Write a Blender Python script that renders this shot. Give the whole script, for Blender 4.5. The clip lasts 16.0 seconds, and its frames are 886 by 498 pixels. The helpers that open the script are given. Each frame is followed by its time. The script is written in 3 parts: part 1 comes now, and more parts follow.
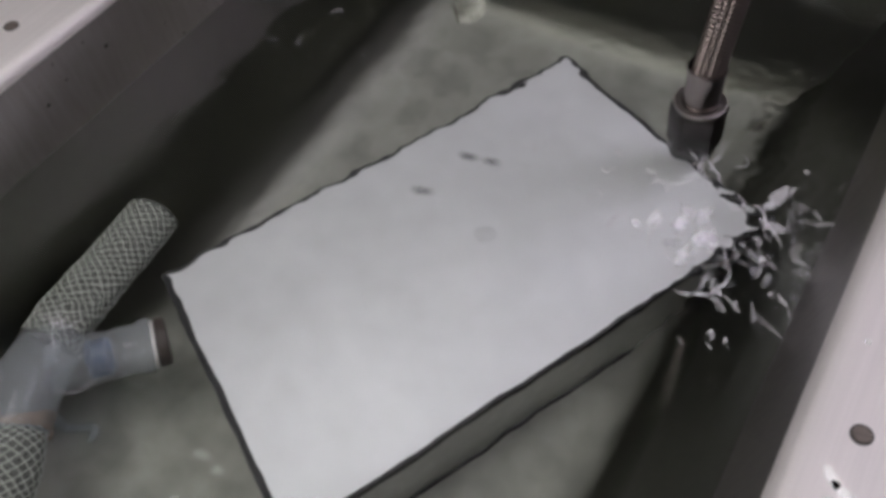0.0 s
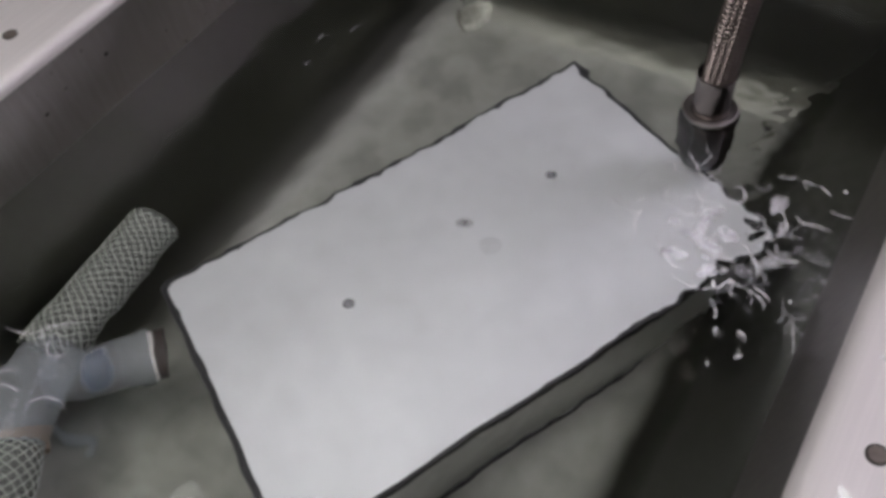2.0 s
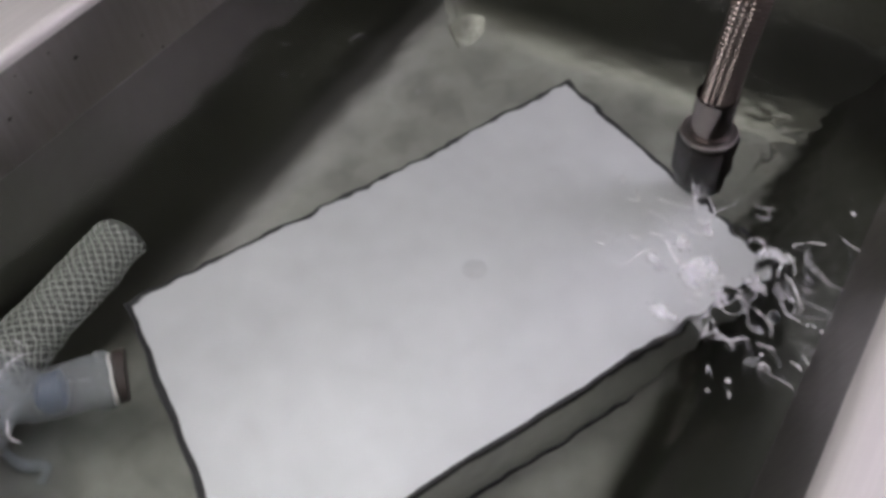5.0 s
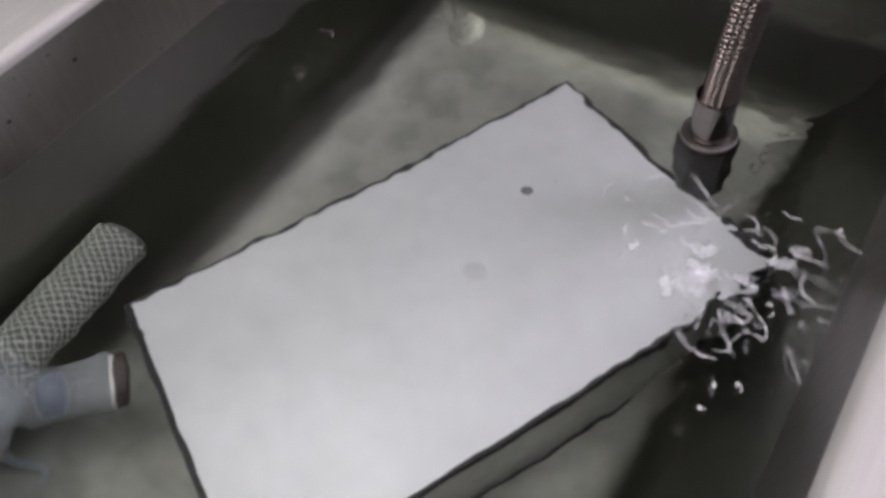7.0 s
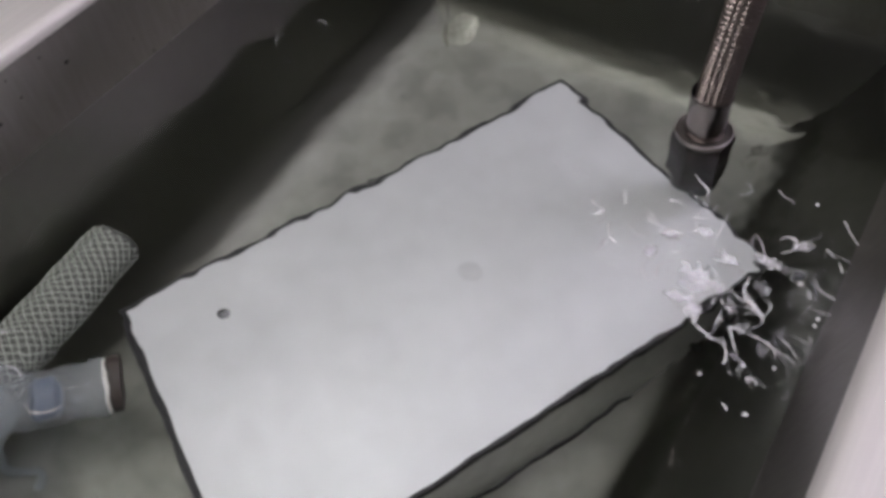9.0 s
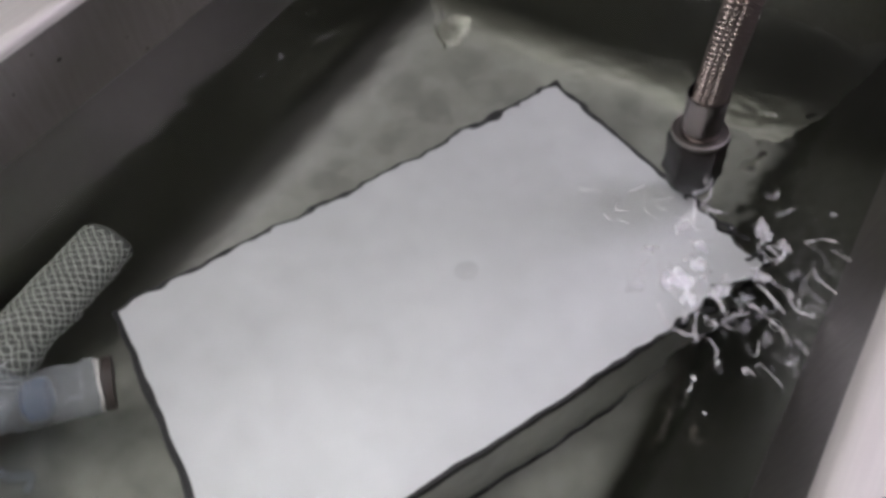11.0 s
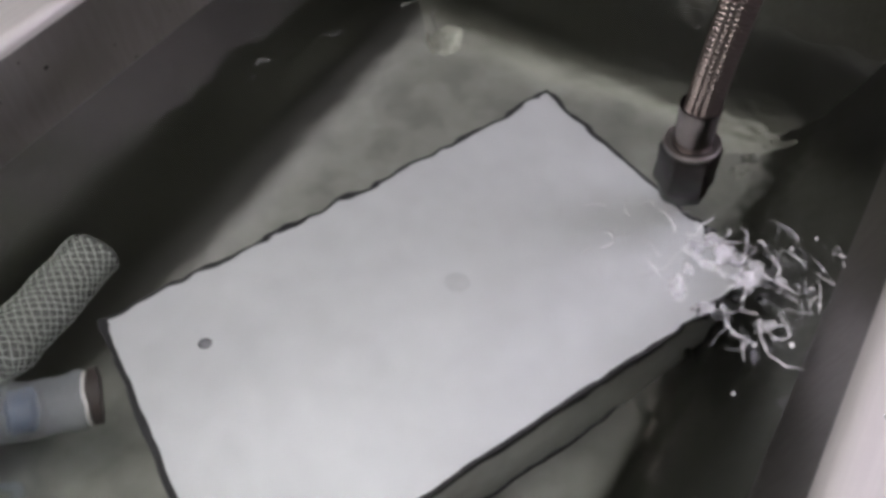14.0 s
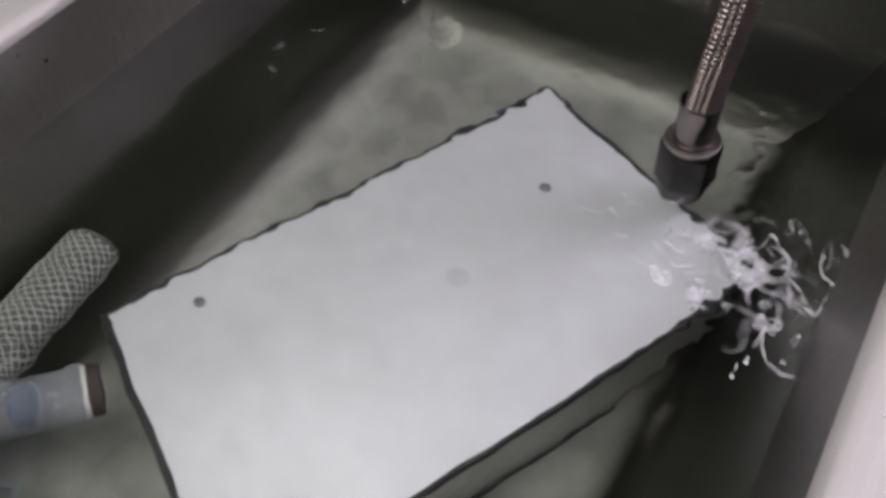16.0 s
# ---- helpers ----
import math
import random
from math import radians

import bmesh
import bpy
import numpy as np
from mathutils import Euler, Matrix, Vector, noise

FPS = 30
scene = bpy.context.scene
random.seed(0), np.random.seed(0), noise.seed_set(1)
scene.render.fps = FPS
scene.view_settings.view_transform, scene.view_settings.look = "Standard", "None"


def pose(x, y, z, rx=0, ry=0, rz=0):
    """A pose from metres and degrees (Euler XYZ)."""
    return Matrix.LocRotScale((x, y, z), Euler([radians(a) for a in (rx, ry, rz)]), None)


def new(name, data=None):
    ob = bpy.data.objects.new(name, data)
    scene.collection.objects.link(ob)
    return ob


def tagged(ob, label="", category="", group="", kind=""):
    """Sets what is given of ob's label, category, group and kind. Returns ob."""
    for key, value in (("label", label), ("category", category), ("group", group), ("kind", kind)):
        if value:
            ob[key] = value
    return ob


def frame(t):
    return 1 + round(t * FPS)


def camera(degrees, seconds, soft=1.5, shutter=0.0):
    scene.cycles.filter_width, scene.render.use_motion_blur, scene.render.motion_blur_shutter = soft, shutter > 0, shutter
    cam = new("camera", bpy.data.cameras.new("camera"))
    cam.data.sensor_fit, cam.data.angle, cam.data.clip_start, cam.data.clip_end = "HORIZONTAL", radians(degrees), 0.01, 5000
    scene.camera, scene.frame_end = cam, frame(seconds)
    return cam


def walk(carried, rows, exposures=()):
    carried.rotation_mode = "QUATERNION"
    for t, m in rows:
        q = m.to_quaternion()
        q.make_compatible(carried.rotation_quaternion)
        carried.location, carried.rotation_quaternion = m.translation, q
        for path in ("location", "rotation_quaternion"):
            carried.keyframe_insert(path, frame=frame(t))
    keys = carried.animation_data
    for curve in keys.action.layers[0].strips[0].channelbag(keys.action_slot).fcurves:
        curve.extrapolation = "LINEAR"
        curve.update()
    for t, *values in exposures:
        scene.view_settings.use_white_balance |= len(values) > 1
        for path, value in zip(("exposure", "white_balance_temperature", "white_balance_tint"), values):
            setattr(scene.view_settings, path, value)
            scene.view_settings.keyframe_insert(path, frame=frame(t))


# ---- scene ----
cam = camera(52.0, 16.0, soft=3.9, shutter=0.5)
PATH = [
    (0.0, 0.0126, -0.0248, 0.4222, -52.11, 3.54, 31.03),
    (0.5, 0.0125, -0.0233, 0.4205, -51.98, 3.65, 31.04),
    (1.0, 0.0128, -0.0220, 0.4193, -51.84, 3.81, 31.15),
    (1.5, 0.0134, -0.0204, 0.4178, -51.83, 3.96, 31.35),
    (2.0, 0.0125, -0.0172, 0.4164, -51.65, 4.22, 31.50),
    (2.5, 0.0127, -0.0151, 0.4138, -51.47, 4.32, 31.62),
    (3.0, 0.0135, -0.0122, 0.4110, -51.14, 4.18, 31.71),
    (3.5, 0.0136, -0.0098, 0.4085, -50.84, 3.98, 31.89),
    (4.0, 0.0113, -0.0055, 0.4041, -50.61, 3.62, 32.12),
    (4.5, 0.0095, -0.0029, 0.4012, -50.47, 3.30, 32.30),
    (5.0, 0.0082, -0.0015, 0.3995, -50.41, 3.05, 32.43),
    (5.5, 0.0073, -0.0010, 0.3989, -50.40, 2.91, 32.50),
    (6.0, 0.0069, -0.0009, 0.3989, -50.43, 2.87, 32.52),
    (6.5, 0.0069, -0.0010, 0.3995, -50.47, 2.93, 32.45),
    (7.0, 0.0071, -0.0009, 0.4003, -50.50, 3.06, 32.28),
    (7.5, 0.0064, 0.0005, 0.4000, -50.49, 3.25, 32.03),
    (8.0, 0.0063, 0.0022, 0.4003, -50.35, 3.27, 31.79),
    (8.5, 0.0065, 0.0014, 0.3999, -50.44, 3.21, 31.78),
    (9.0, 0.0065, 0.0002, 0.3993, -50.55, 3.14, 31.75),
    (9.5, 0.0060, -0.0008, 0.3985, -50.56, 3.00, 31.66),
    (10.0, 0.0052, -0.0018, 0.3976, -50.48, 2.81, 31.55),
    (10.5, 0.0042, -0.0026, 0.3967, -50.33, 2.60, 31.42),
    (11.0, 0.0033, -0.0033, 0.3961, -50.12, 2.38, 31.28),
    (11.5, 0.0026, -0.0039, 0.3959, -49.86, 2.17, 31.15),
    (12.0, 0.0024, -0.0044, 0.3962, -49.56, 1.96, 31.04),
    (12.5, 0.0015, -0.0035, 0.3950, -49.40, 1.86, 30.91),
    (13.0, 0.0016, -0.0026, 0.3951, -49.40, 1.77, 30.85),
    (13.5, 0.0015, -0.0013, 0.3954, -49.54, 1.76, 30.83),
    (14.0, 0.0009, -0.0007, 0.3956, -49.78, 1.79, 30.94),
    (14.5, 0.0000, -0.0000, 0.3962, -49.93, 1.79, 31.02),
    (15.0, -0.0002, 0.0000, 0.3968, -50.04, 1.60, 31.14),
    (15.5, -0.0005, 0.0001, 0.3969, -50.26, 1.56, 31.08),
    (16.0, -0.0011, 0.0002, 0.3974, -50.43, 1.51, 31.00),
]
walk(cam, [(t, pose(x, y, z, 90 + p, r, w)) for t, x, y, z, p, r, w in PATH], [(0.0, -0.18), (3.0, -0.13), (6.5, 0.04), (16.0, 0.03)])

# heights above the tank floor
WATER_Z = 0.120
RIM_Z = 0.167
XL, XR, YB, YF = -0.323, 0.024, 0.455, -0.16
FOOT = 0.050      # how far the sloping walls have come in at the floor
FILLET = 0.050


# ---- world and lights ----
world = bpy.data.worlds.new("world")
scene.world = world
world.use_nodes = True
world.node_tree.nodes["Background"].inputs[0].default_value = (0.05, 0.05, 0.055, 1)
world.node_tree.nodes["Background"].inputs[1].default_value = 0.3


# ---- materials ----
def mat(name, base, rough=0.5, metal=0.0, **kw):
    m = bpy.data.materials.new(name)
    m.use_nodes = True
    b = m.node_tree.nodes["Principled BSDF"]
    b.inputs["Base Color"].default_value = (*base, 1)
    b.inputs["Roughness"].default_value = rough
    b.inputs["Metallic"].default_value = metal
    for k, v in kw.items():
        b.inputs[k.replace("_", " ")].default_value = v
    return m


def grain(m, scale=(40, 40, 40), lo=0.85, hi=1.1, bump=0.05, rough=None, detail=6.0, second=None, dist=0.001):
    """Two scales of noise on colour, roughness and relief."""
    nt = m.node_tree
    b = nt.nodes["Principled BSDF"]
    base = tuple(b.inputs["Base Color"].default_value)
    co = nt.nodes.new("ShaderNodeTexCoord")
    mp = nt.nodes.new("ShaderNodeMapping")
    mp.inputs["Scale"].default_value = scale
    nt.links.new(co.outputs["Object"], mp.inputs["Vector"])
    n1 = nt.nodes.new("ShaderNodeTexNoise")
    n1.inputs["Scale"].default_value = 1.0
    n1.inputs["Detail"].default_value = detail
    nt.links.new(mp.outputs["Vector"], n1.inputs["Vector"])
    n2 = nt.nodes.new("ShaderNodeTexNoise")
    n2.inputs["Scale"].default_value = second or 12.0
    n2.inputs["Detail"].default_value = 3.0
    nt.links.new(co.outputs["Object"], n2.inputs["Vector"])
    mul = nt.nodes.new("ShaderNodeMath")
    mul.operation = "MULTIPLY"
    nt.links.new(n1.outputs["Fac"], mul.inputs[0])
    nt.links.new(n2.outputs["Fac"], mul.inputs[1])
    ramp = nt.nodes.new("ShaderNodeMapRange")
    ramp.inputs["From Min"].default_value = 0.1
    ramp.inputs["From Max"].default_value = 0.42
    ramp.inputs["To Min"].default_value = lo
    ramp.inputs["To Max"].default_value = hi
    nt.links.new(mul.outputs[0], ramp.inputs["Value"])
    mix = nt.nodes.new("ShaderNodeVectorMath")
    mix.operation = "SCALE"
    mix.inputs[0].default_value = base[:3]
    nt.links.new(ramp.outputs["Result"], mix.inputs["Scale"])
    nt.links.new(mix.outputs["Vector"], b.inputs["Base Color"])
    if rough:
        rr = nt.nodes.new("ShaderNodeMapRange")
        rr.inputs["From Min"].default_value = 0.25
        rr.inputs["From Max"].default_value = 0.75
        rr.inputs["To Min"].default_value = rough[0]
        rr.inputs["To Max"].default_value = rough[1]
        nt.links.new(n2.outputs["Fac"], rr.inputs["Value"])
        nt.links.new(rr.outputs["Result"], b.inputs["Roughness"])
    if bump:
        bp = nt.nodes.new("ShaderNodeBump")
        bp.inputs["Strength"].default_value = bump
        bp.inputs["Distance"].default_value = dist
        nt.links.new(n1.outputs["Fac"], bp.inputs["Height"])
        nt.links.new(bp.outputs["Normal"], b.inputs["Normal"])
    return m


WALL = grain(mat("polished_steel", (0.27, 0.27, 0.25), 0.28, 1.0), (420, 420, 26), 0.86, 1.08, 0.04, (0.24, 0.36))


def basin_steel():
    """Polished steel with a dull film of lime on the bottom, drawn higher to paint in the bright foot."""
    m = grain(mat("limed_lit_steel", (0.135, 0.135, 0.114), 0.34, 1.0), (420, 420, 26), 0.86, 1.08, 0.05, (0.29, 0.40))
    nt = m.node_tree
    metal = nt.nodes["Principled BSDF"]
    lime = nt.nodes.new("ShaderNodeBsdfPrincipled")
    lime.inputs["Roughness"].default_value = 0.55
    lime.inputs["Metallic"].default_value = 0.35
    co = nt.nodes.new("ShaderNodeTexCoord")
    n = nt.nodes.new("ShaderNodeTexNoise")
    n.inputs["Scale"].default_value = 38.0
    n.inputs["Detail"].default_value = 6.0
    nt.links.new(co.outputs["Object"], n.inputs["Vector"])
    col = nt.nodes.new("ShaderNodeValToRGB")
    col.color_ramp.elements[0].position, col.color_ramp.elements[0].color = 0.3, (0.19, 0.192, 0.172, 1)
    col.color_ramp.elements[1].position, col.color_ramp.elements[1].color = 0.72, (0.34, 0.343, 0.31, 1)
    nt.links.new(n.outputs["Fac"], col.inputs[0])
    nt.links.new(col.outputs[0], lime.inputs["Base Color"])
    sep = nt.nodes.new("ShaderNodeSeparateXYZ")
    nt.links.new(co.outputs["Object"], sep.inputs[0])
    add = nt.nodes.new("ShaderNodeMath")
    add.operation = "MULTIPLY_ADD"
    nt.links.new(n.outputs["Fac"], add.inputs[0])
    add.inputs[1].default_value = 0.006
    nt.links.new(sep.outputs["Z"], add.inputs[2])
    # pale film runs up the rounded foot in place of its reflected band
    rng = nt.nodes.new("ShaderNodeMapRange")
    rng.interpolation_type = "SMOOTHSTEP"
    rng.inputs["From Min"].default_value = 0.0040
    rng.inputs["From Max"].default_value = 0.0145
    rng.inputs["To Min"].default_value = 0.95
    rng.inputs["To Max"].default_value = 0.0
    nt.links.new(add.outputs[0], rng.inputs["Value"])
    mix = nt.nodes.new("ShaderNodeMixShader")
    nt.links.new(rng.outputs["Result"], mix.inputs[0])
    nt.links.new(metal.outputs[0], mix.inputs[1])
    nt.links.new(lime.outputs[0], mix.inputs[2])
    nt.links.new(mix.outputs[0], nt.nodes["Material Output"].inputs[0])
    return m


STEEL = basin_steel()
# same wall steel above the water, paler to paint in the light it catches
LIT_STEEL = grain(mat("lit_wall_steel", (0.305, 0.279, 0.274), 0.36, 1.0), (420, 420, 26), 0.86, 1.08, 0.04, (0.30, 0.42))
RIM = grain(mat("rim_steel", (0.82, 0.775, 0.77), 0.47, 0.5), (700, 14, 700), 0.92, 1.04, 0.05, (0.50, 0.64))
PLATE = grain(mat("coated_aluminium", (0.665, 0.67, 0.69), 0.5, 0.42), (60, 60, 60), 0.91, 1.04, 0.05, (0.48, 0.57), second=14)
SIDE = grain(mat("side_metal", (0.62, 0.63, 0.61), 0.4, 0.5), (150, 150, 150), 0.85, 1.08, 0.05)
STAIN = grain(mat("worn_coating", (0.60, 0.605, 0.625), 0.55, 0.42), (250, 250, 250), 0.9, 1.06, 0.03)
EDGE_BLACK = grain(mat("plain_black", (0.02, 0.02, 0.022), 0.55), (300, 300, 300), 0.7, 1.2, 0.1)
BLACK = mat("black_plastic", (0.012, 0.012, 0.013), 0.4)
CHROME = grain(mat("chromed_brass", (0.25, 0.22, 0.21), 0.25, 1.0), (200, 200, 200), 0.8, 1.1, 0.05, (0.16, 0.34))
DULLCHROME = grain(mat("dull_chrome", (0.34, 0.31, 0.30), 0.42, 0.9), (200, 200, 200), 0.7, 1.1, 0.05)
# the dark surroundings that the chrome nut mirrors are put into its colour
DARKNUT = grain(mat("dark_nut", (0.011, 0.008, 0.007), 0.42, 0.0, Specular_IOR_Level=0.12), (200, 200, 200), 0.6, 1.3, 0.08)
BRAID = grain(mat("steel_wire", (0.30, 0.25, 0.235), 0.28, 1.0), (60, 60, 60), 0.85, 1.1, 0.0)
PVC = mat("clear_vinyl", (0.40, 0.42, 0.385), 0.12)
PVC.node_tree.nodes["Principled BSDF"].inputs["Transmission Weight"].default_value = 0.78
PVC.node_tree.nodes["Principled BSDF"].inputs["IOR"].default_value = 1.08
THREAD = grain(mat("polyester_thread", (0.36, 0.375, 0.342), 0.6), (500, 500, 500), 0.8, 1.1, 0.0)
MILKY = mat("milky_plastic", (0.84, 0.88, 0.93), 0.08, Transmission_Weight=0.88, IOR=1.10, Coat_Weight=0.4, Coat_Roughness=0.08)
BLUE = mat("blue_plastic", (0.014, 0.055, 0.14), 0.35)
DIMPLE_GREY = mat("dimple_glass", (0.34, 0.34, 0.36), 0.08, Transmission_Weight=0.85, IOR=0.75)
CAP = mat("white_cap", (0.75, 0.74, 0.70), 0.35)
RUSTY = grain(mat("amber_sealant", (0.22, 0.13, 0.06), 0.4), (200, 200, 200), 0.6, 1.2, 0.1)
WATER = mat("water", (0.93, 0.96, 0.95), 0.0, Transmission_Weight=1.0, IOR=1.33)
# white base paints in lamp glints on the broken water, besides its froth
WHITE_WATER = mat("white_water", (0.98, 0.965, 1.0), 0.08, Transmission_Weight=0.4, IOR=1.33, Coat_Weight=1.0, Coat_Roughness=0.05)
FROTH = grain(mat("thin_froth", (0.97, 0.955, 1.0), 0.15, Transmission_Weight=0.74, IOR=1.33), (300, 300, 300), 0.92, 1.03, 0.4)
SPRAY = mat("clear_spray", (0.96, 0.95, 1.0), 0.03, Transmission_Weight=0.9, IOR=1.33)
PAINT = grain(mat("wall_paint", (0.36, 0.355, 0.345), 0.8), (6, 6, 6), 0.9, 1.05, 0.05)
OPENING_SHADE = mat("opening_brown", (0.045, 0.036, 0.032), 0.5)
BORE_SHADE = mat("bore_shade", (0.05, 0.053, 0.047), 0.4)
PLUG = grain(mat("dull_plug", (0.20, 0.17, 0.15), 0.5, 0.6), (400, 400, 400), 0.7, 1.2, 0.1)
SPECK = mat("dark_speck", (0.03, 0.025, 0.022), 0.6)
CORNER_GLINT = grain(mat("corner_glint_steel", (0.34, 0.34, 0.30), 0.36, 0.75), (300, 300, 300), 0.6, 1.15, 0.3)
WELD_GLINT = grain(mat("weld_glint", (0.75, 0.74, 0.66), 0.25, 1.0), (600, 600, 600), 0.7, 1.1, 0.3)


def glow(name, colour, strength):
    m = bpy.data.materials.new(name)
    m.use_nodes = True
    nt = m.node_tree
    nt.nodes.remove(nt.nodes["Principled BSDF"])
    e = nt.nodes.new("ShaderNodeEmission")
    e.inputs[0].default_value = (*colour, 1)
    e.inputs[1].default_value = strength
    nt.links.new(e.outputs[0], nt.nodes["Material Output"].inputs[0])
    return m


LIGHT_COOL = glow("cool_added_light", (0.96, 0.885, 1.05), 5.1)
LIGHT_WARM = glow("neutral_added_light", (1.0, 0.965, 0.96), 5.9)


# ---- mesh helpers ----
def link(name, bm, material, parent=None, label="", smooth=True, recalc=True):
    me = bpy.data.meshes.new(name)
    if recalc:
        bmesh.ops.recalc_face_normals(bm, faces=bm.faces)
    bm.to_mesh(me)
    bm.free()
    if smooth:
        for p in me.polygons:
            p.use_smooth = True
        me.set_sharp_from_angle(angle=radians(38))
    me.materials.append(material)
    ob = new(name, me)
    if parent:
        ob.parent = parent
    if label:
        tagged(ob, label)
    return ob


def part(name, bm, material, parent, label="", smooth=True):
    return link(name, bm, material, parent, label, smooth)


def box(bm, x0, x1, y0, y1, z0, z1, bevel=0.0, seg=2):
    b = bmesh.new()
    bmesh.ops.create_cube(b, size=1)
    bmesh.ops.scale(b, vec=(x1 - x0, y1 - y0, z1 - z0), verts=b.verts)
    bmesh.ops.translate(b, vec=((x0 + x1) / 2, (y0 + y1) / 2, (z0 + z1) / 2), verts=b.verts)
    if bevel:
        bmesh.ops.bevel(b, geom=b.edges[:], offset=bevel, segments=seg, profile=0.5, affect="EDGES")
    return merge(bm, b)


def merge(bm, b, m=None):
    if m is not None:
        b.transform(m)
    me = bpy.data.meshes.new("tmp")
    b.to_mesh(me)
    b.free()
    bm.from_mesh(me)
    bpy.data.meshes.remove(me)
    return bm


def tube(points, radius, seg=16, cap=True, inner=None):
    """A tube along points; radius is a number or one a point."""
    bm = bmesh.new()
    pts = [Vector(p) for p in points]
    rad = radius if isinstance(radius, (list, tuple)) else [radius] * len(pts)
    up = Vector((0.13, 0.21, 0.97)).normalized()
    rings = []
    side = None
    for i, p in enumerate(pts):
        d = (pts[min(i + 1, len(pts) - 1)] - pts[max(i - 1, 0)]).normalized()
        if side is None:
            side = d.cross(up).normalized()
        else:
            side = (side - d * side.dot(d)).normalized()
        u = side.cross(d)
        rings.append([bm.verts.new(p + (side * math.cos(a) + u * math.sin(a)) * rad[i]) for a in [2 * math.pi * k / seg for k in range(seg)]])
    for r, s in zip(rings, rings[1:]):
        for k in range(seg):
            bm.faces.new((r[k], r[(k + 1) % seg], s[(k + 1) % seg], s[k]))
    if cap:
        bm.faces.new(rings[0][::-1])
        bm.faces.new(rings[-1])
    return bm


def frames_along(pts):
    """Points with side and up vectors along a line."""
    up = Vector((0.13, 0.21, 0.97)).normalized()
    side = None
    out = []
    for i, p in enumerate(pts):
        d = (pts[min(i + 1, len(pts) - 1)] - pts[max(i - 1, 0)]).normalized()
        side = d.cross(up).normalized() if side is None else (side - d * side.dot(d)).normalized()
        out.append((p, side, side.cross(d)))
    return out


def smooth_line(ctrl, n):
    """Catmull-Rom through the control points."""
    c = [Vector(p) for p in ctrl]
    c = [c[0] * 2 - c[1]] + c + [c[-1] * 2 - c[-2]]
    out = []
    segs = len(c) - 3
    for i in range(n):
        u = i / (n - 1) * segs
        k = min(int(u), segs - 1)
        t = u - k
        a, b, d, e = c[k:k + 4]
        out.append(0.5 * ((2 * b) + (d - a) * t + (2 * a - 5 * b + 4 * d - e) * t * t + (3 * b - 3 * d + e - a) * t ** 3))
    return out


def woven(pts, radius, strands, pitch, thick, seg=4):
    """Two sets of helical threads round a line."""
    bm = bmesh.new()
    fr = frames_along(pts)
    lengths = [0.0]
    for a, b in zip(pts, pts[1:]):
        lengths.append(lengths[-1] + (b - a).length)
    for hand in (1, -1):
        for s in range(strands):
            line = []
            for (p, side, u), l in zip(fr, lengths):
                a = hand * 2 * math.pi * l / pitch + 2 * math.pi * s / strands
                line.append(p + (side * math.cos(a) + u * math.sin(a)) * (radius + hand * thick * 0.2 * math.sin(a * strands / 2)))
            merge(bm, tube(line, thick, seg, cap=False))
    return bm


def empty(name, label, category, at=(0, 0, 0), group="", kind=""):
    ob = new(name)
    ob.location = at
    ob.empty_display_size = 0.01
    return tagged(ob, label, category, group, kind)


# ---- room ----
def room():
    x0, x1, y0, y1, z0, z1 = -1.9, 1.6, -1.7, 1.5, -0.74, 1.75
    for nm, b in (("wall_west", (x0 - 0.1, x0, y0, y1, z0, z1)), ("wall_east", (x1, x1 + 0.1, y0, y1, z0, z1)),
                  ("wall_south", (x0 - 0.1, x1 + 0.1, y0 - 0.1, y0, z0, z1)), ("wall_north", (x0 - 0.1, x1 + 0.1, y1, y1 + 0.1, z0, z1))):
        tagged(link(nm, box(bmesh.new(), *b), PAINT), "plain grey painted room wall", "wall", kind="structure")
    tagged(link("floor", box(bmesh.new(), x0 - 0.1, x1 + 0.1, y0 - 0.1, y1 + 0.1, z0 - 0.1, z0), PAINT), "plain grey room floor", "floor", kind="structure")
    tagged(link("ceiling", box(bmesh.new(), x0 - 0.1, x1 + 0.1, y0 - 0.1, y1 + 0.1, z1, z1 + 0.1), PAINT), "plain grey room ceiling", "ceiling", kind="structure")


# unseen panel lamp added to light the tank; housing and wires are invented
def unseen_lamp(x, y, z, sx, sy, material, label):
    lamp = empty("unseen_lamp", label, "hanging lamp", (x, y, z), "lamps over the tank")
    part("housing", box(bmesh.new(), -sx / 2 - 0.02, sx / 2 + 0.02, -sy / 2 - 0.02, sy / 2 + 0.02, 0.001, 0.045, 0.006), CAP, lamp)
    part("diffuser", box(bmesh.new(), -sx / 2, sx / 2, -sy / 2, sy / 2, -0.009, 0.0, 0.003), material, lamp)
    for k in (-1, 1):
        part("wire", tube([(0, k * sy * 0.4, 0.044), (0, k * sy * 0.4, 1.75 - z)], 0.002, 8), CAP, lamp)


room()
unseen_lamp(0.76, 0.96, 1.22, 0.9, 0.6, LIGHT_COOL, "unseen cool white panel lamp added over the tank")
unseen_lamp(-0.30, -0.10, 1.02, 0.6, 0.56, LIGHT_WARM, "unseen neutral white panel lamp added over the tank")


# ---- tank ----
SLOPE = math.atan2(0.1195, FOOT)
TANGENT = FILLET * math.tan(SLOPE / 2)


def basin_profile(f):
    """Inset and height along the rounded foot, from the flat floor (0) to the sloping wall (1)."""
    a = SLOPE * f
    return FOOT + TANGENT - FILLET * math.sin(a), FILLET * (1 - math.cos(a))


DRAFT = {"left": 0.003, "right": 0.012, "front": 0.005, "back": 0.005}    # how far each wall has come in at the water line


